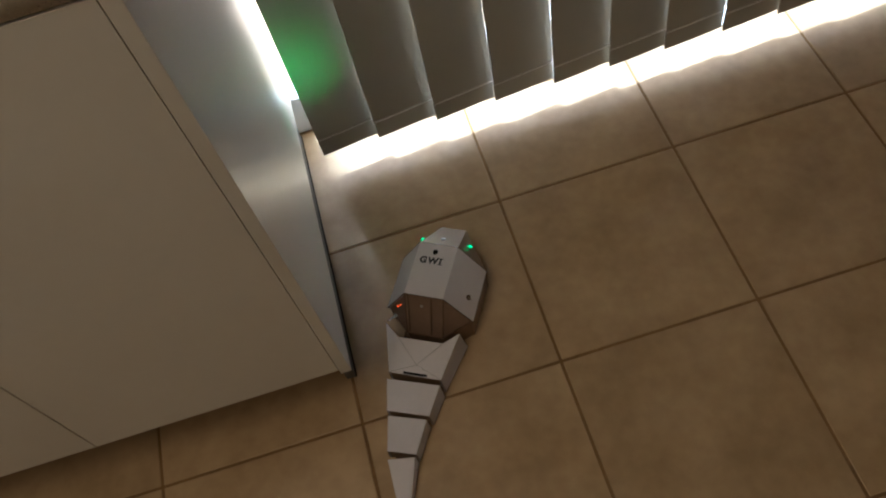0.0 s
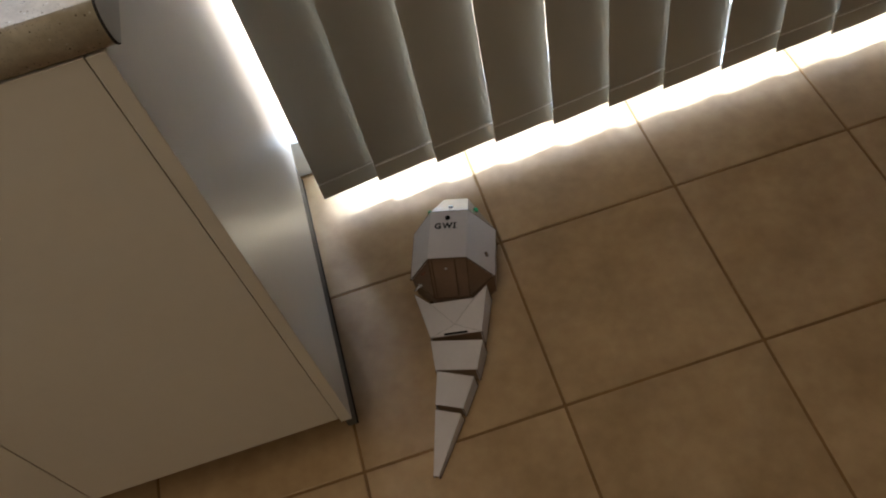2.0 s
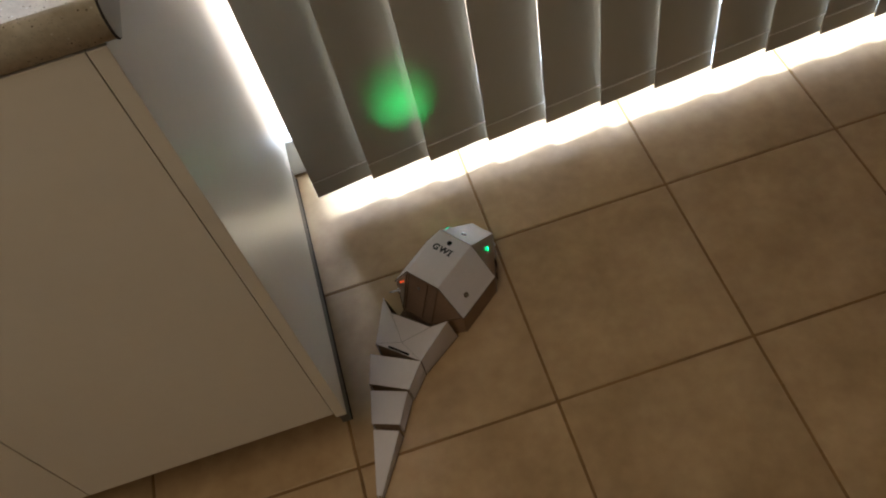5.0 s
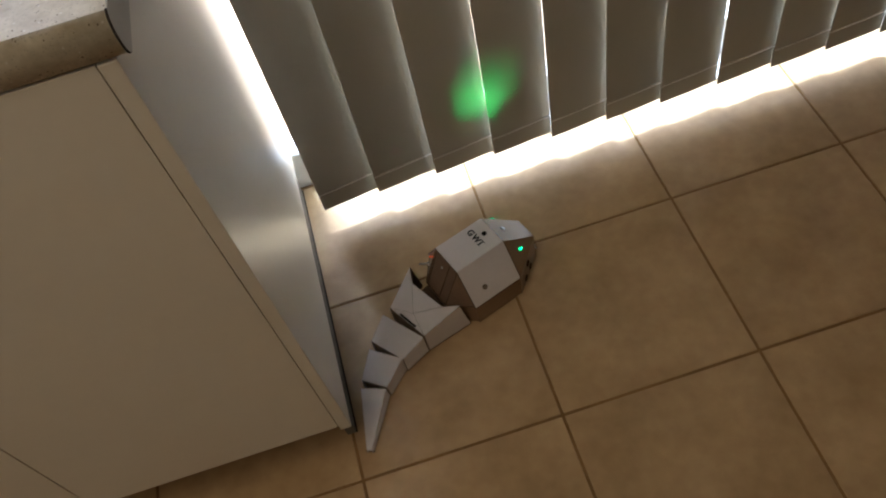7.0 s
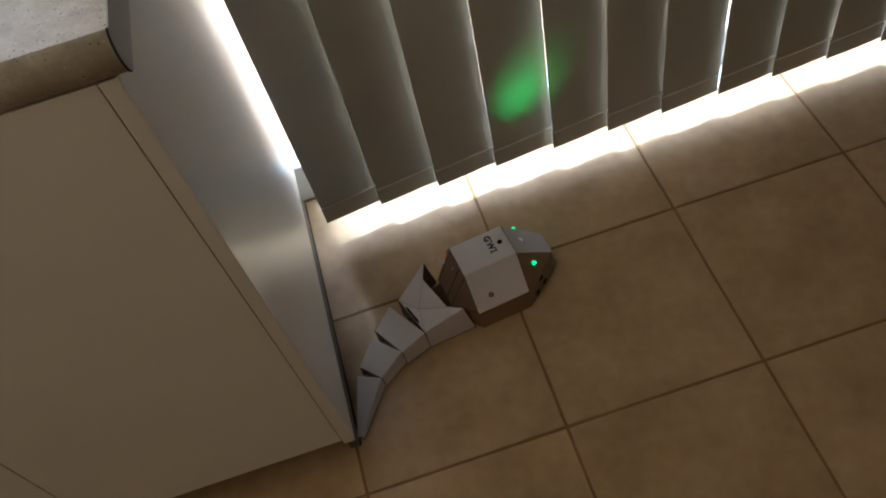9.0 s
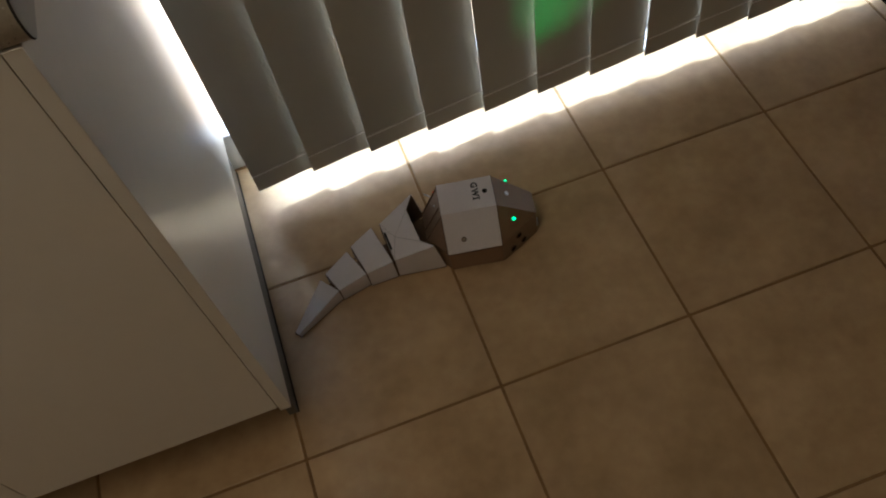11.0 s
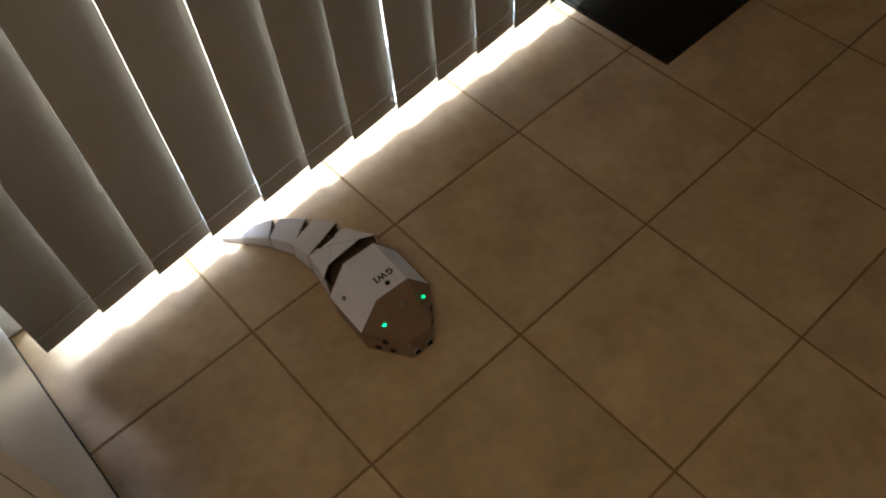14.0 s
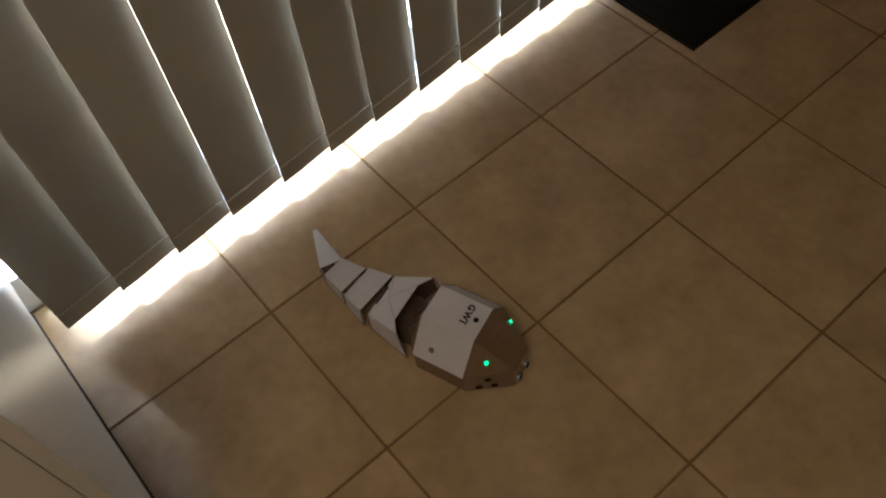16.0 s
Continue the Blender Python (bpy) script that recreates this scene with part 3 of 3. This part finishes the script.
def tail(r):
    """Four hollow folded pieces, each with its rear wall, hinge strip and raw edges."""
    made = []
    for k, (front, rear, low, notch) in enumerate(SEG):
        s = part("tail_segment", shell(front, rear, low, notch=notch), CARD, r, "white folded card tail piece")
        s.data.materials.append(BROWN_EDGE)      # raw inner side
        (xf, wf, zf), (xr, wr, zr) = front, rear
        part("rear_wall", box(xr + 0.001, xr + 0.003, -wr + 0.002, wr - 0.002, 0.003, zr - 0.003), BROWN if k < 3 else BROWN_EDGE, s, "brown cardboard rear wall")
        if k < 3:
            part("hinge", box(xr - 0.016, xr + 0.004, -wr * 0.55, wr * 0.55, 0.012, 0.015), BROWN_EDGE, s, "dark hinge strip")
        if k == 0:
            # added dark sheet stands in for the shade between body and tail
            part("inner_plate", box(-0.06, 0.012, -0.044, 0.044, 0.016, 0.019), BROWN_EDGE, s, "added dark sheet that shades the gap to the body")
            # raised black bar stands in for the dark inside of a slot
            part("slot", box(xr + 0.0008, xr + 0.0048, -0.0195, 0.0195, zr - 0.001, zr + 0.0016, 0.0004, 1), BLACK, s, "narrow black bar in place of a slot")
            for q in (-1, 1):
                part("crease", rod((notch[0], q * notch[1], notch[2] + 0.0001), (xr + 0.016, 0, zr + 0.006), 0.0003, 5), CREASE, s)
                part("crease", rod((xr + 0.016, 0, zr + 0.006), (xr, q * wr, zr + 0.0001), 0.0003, 5), CREASE, s)
                part("card_edge", rod((xf, q * wf, zf - 0.001), (notch[0], q * notch[1], notch[2] - 0.001), 0.0007, 6), BROWN_EDGE, s)
        elif k < 3:
            part("card_edge", rod((xf, -wf, zf - 0.001), (xf, wf, zf - 0.001), 0.0006, 6), BROWN_EDGE, s)
        for q in (-1, 1):
            part("card_edge", rod((xf, q * wf, zf - 0.001), (xr, q * wr, zr - 0.001), 0.0004, 5), EDGING, s)
            part("card_edge", rod((xf, q * (wf + 0.0003), zf - 0.001), (low, q * (wf + 0.0012), 0.003), 0.0007, 6), BROWN_EDGE, s)
            part("card_edge", rod((xr, q * (wr + 0.0003), zr - 0.001), (xr, q * (wr + 0.0012), 0.003), 0.0006, 6), BROWN_EDGE, s)
            part("card_edge", rod((low, q * (wf + 0.0012), 0.0022), (xr, q * (wr + 0.0012), 0.0022), 0.0006, 6), BROWN_EDGE, s)
        made.append(s)
    return made


ROBOT = robot()
TAIL = tail(ROBOT)

# ---- floor tiles ----
def tiles():
    whole = mesh_of(box(-T / 2 + 0.0025, T / 2 - 0.0025, -T / 2 + 0.0025, T / 2 - 0.0025, -0.008, 0.0, 0.0016, 3), TILE, "tile")
    cut = mesh_of(box(-T / 2 + 0.0025, T / 2 - 0.0025, -T / 2 + 0.0025, T / 2 - 0.033 - 0.003, -0.008, 0.0, 0.0016, 3), TILE, "tile_cut")
    rng = random.Random(2)
    for i in range(-9, 9):
        for j in range(-10, 1):
            ob = new("tile", cut if j == 0 else whole)
            ob.parent = floor
            ob.matrix_local = pose((i + 0.5) * T, (j + 0.5) * T, -0.0002 * rng.random(), rng.uniform(-0.04, 0.04), rng.uniform(-0.04, 0.04), 0)


tiles()

# seconds, robot x, y, heading, and the turn of each of the four tail joints
ROWS = [
    (0, -0.1783, -0.2119, 60, 1.9, 1.8, 1.7, 12.4),
    (0.5, -0.152, -0.1724, 63.5, 9.6, -0.4, -9.3, 0.1),
    (1, -0.1291, -0.1298, 67.1, 8.4, -3.6, -8, 2.2),
    (1.5, -0.1092, -0.0851, 70.2, 7.3, -4.9, -9.7, -1.5),
    (2, -0.1045, -0.0774, 71.8, 6.6, -7.1, -9.5, -0.5),
    (2.5, -0.105, -0.0781, 71.8, 6.2, -4.8, -11.9, -1),
    (3, -0.1046, -0.078, 72, 6.5, -6.1, -8.3, -5.2),
    (3.5, -0.1093, -0.0869, 70.1, 9.1, -2.8, -9.4, -12.7),
    (3.7, -0.1167, -0.1002, 69.1, 8.7, 4.8, -10.9, -21.5),
    (5.8, -0.1482, -0.1127, 25.6, 10, 13.8, 11.8, 16.3),
    (6, -0.1424, -0.1117, 28.5, 8.9, 7.8, 10.6, 19.4),
    (6.2, -0.1257, -0.12, 43.4, 2.3, -12.5, 10.8, 21.2),
    (6.5, -0.1037, -0.1063, 51.9, 9.8, 2.7, -8.8, -23.1),
    (6.8, -0.1032, -0.0789, 32.4, 10.1, 11.6, 11.7, 2.8),
    (7, -0.0999, -0.0626, 19, 10.8, 9.5, 14.8, 16.6),
    (7.5, -0.0907, -0.0509, 9.4, 11.1, 13.6, 12.5, 21.5),
    (8, -0.0902, -0.0502, 8.4, 12.1, 13.9, 12.8, 20.1),
    (8.5, -0.0887, -0.0497, 8.1, 12.2, 13.2, 13, 20),
    (9, -0.0814, -0.0477, 7, 12.3, 11.8, 12.7, 21.5),
    (9.5, -0.0659, -0.0432, 2.9, 16.1, 10.3, 13, 21.2),
    (9.7, -0.0563, -0.0346, -3.2, 17.6, 9.7, 13.1, 21.1),
    (12, 0.0795, -0.0271, -19, 10.1, 7.5, 5.9, 14),
    (12.5, 0.1199, -0.0255, -34.4, 10.3, 11.9, 8.4, 25.3),
    (13, 0.1558, -0.032, -57.8, 8.3, 14.4, 12.8, 21.2),
    (13.5, 0.1871, -0.0516, -79.3, 8.9, 11.5, 20.1, 13.9),
    (14, 0.2005, -0.0798, -93.1, 6.5, 12.5, 16.3, 14.3),
    (14.5, 0.214, -0.1126, -113.3, 5.7, 10.2, 20.8, 17.4),
    (15, 0.1775, -0.1409, -82.1, 0.4, -3.4, -17.9, -2.6),
    (15.5, 0.1802, -0.1889, -75.4, 5, -9.1, -10.3, -16.6),
    (16, 0.1886, -0.2346, -70.3, -0.6, -7.7, -2.8, -24.3),
]


def lamp_rows(place, out):
    """The lamps go dark from 1.6 to 3.1 s: each one's lit face turns inward in its socket."""
    on = Matrix.Translation(place) @ out.to_track_quat("Z", "Y").to_matrix().to_4x4()
    turns = [(0, 0), (1.5, 0), (1.5 + 1 / 30, 60), (1.5 + 2 / 30, 120), (1.6, 180), (3.1, 180), (3.1 + 1 / 30, 120), (3.1 + 2 / 30, 60), (3.2, 0), (16, 0)]
    return [(t, on @ pose(0, 0, 0, a)) for t, a in turns]


def motions():
    for lamp, place, out in LAMPS:
        walk(lamp, lamp_rows(place, out))
    walk(ROBOT, [(t, pose(x, y, 0, 0, 0, a)) for t, x, y, a, *_ in ROWS])
    for k, s in enumerate(TAIL):
        rows = []
        for t, x, y, a, *turns in ROWS:
            m = pose(JOINT, 0, 0, 0, 0, turns[0])
            for j in range(k):
                m = m @ pose(-LENGTHS[j], 0, 0, 0, 0, turns[j + 1])
            rows.append((t, m))
        walk(s, rows)


motions()
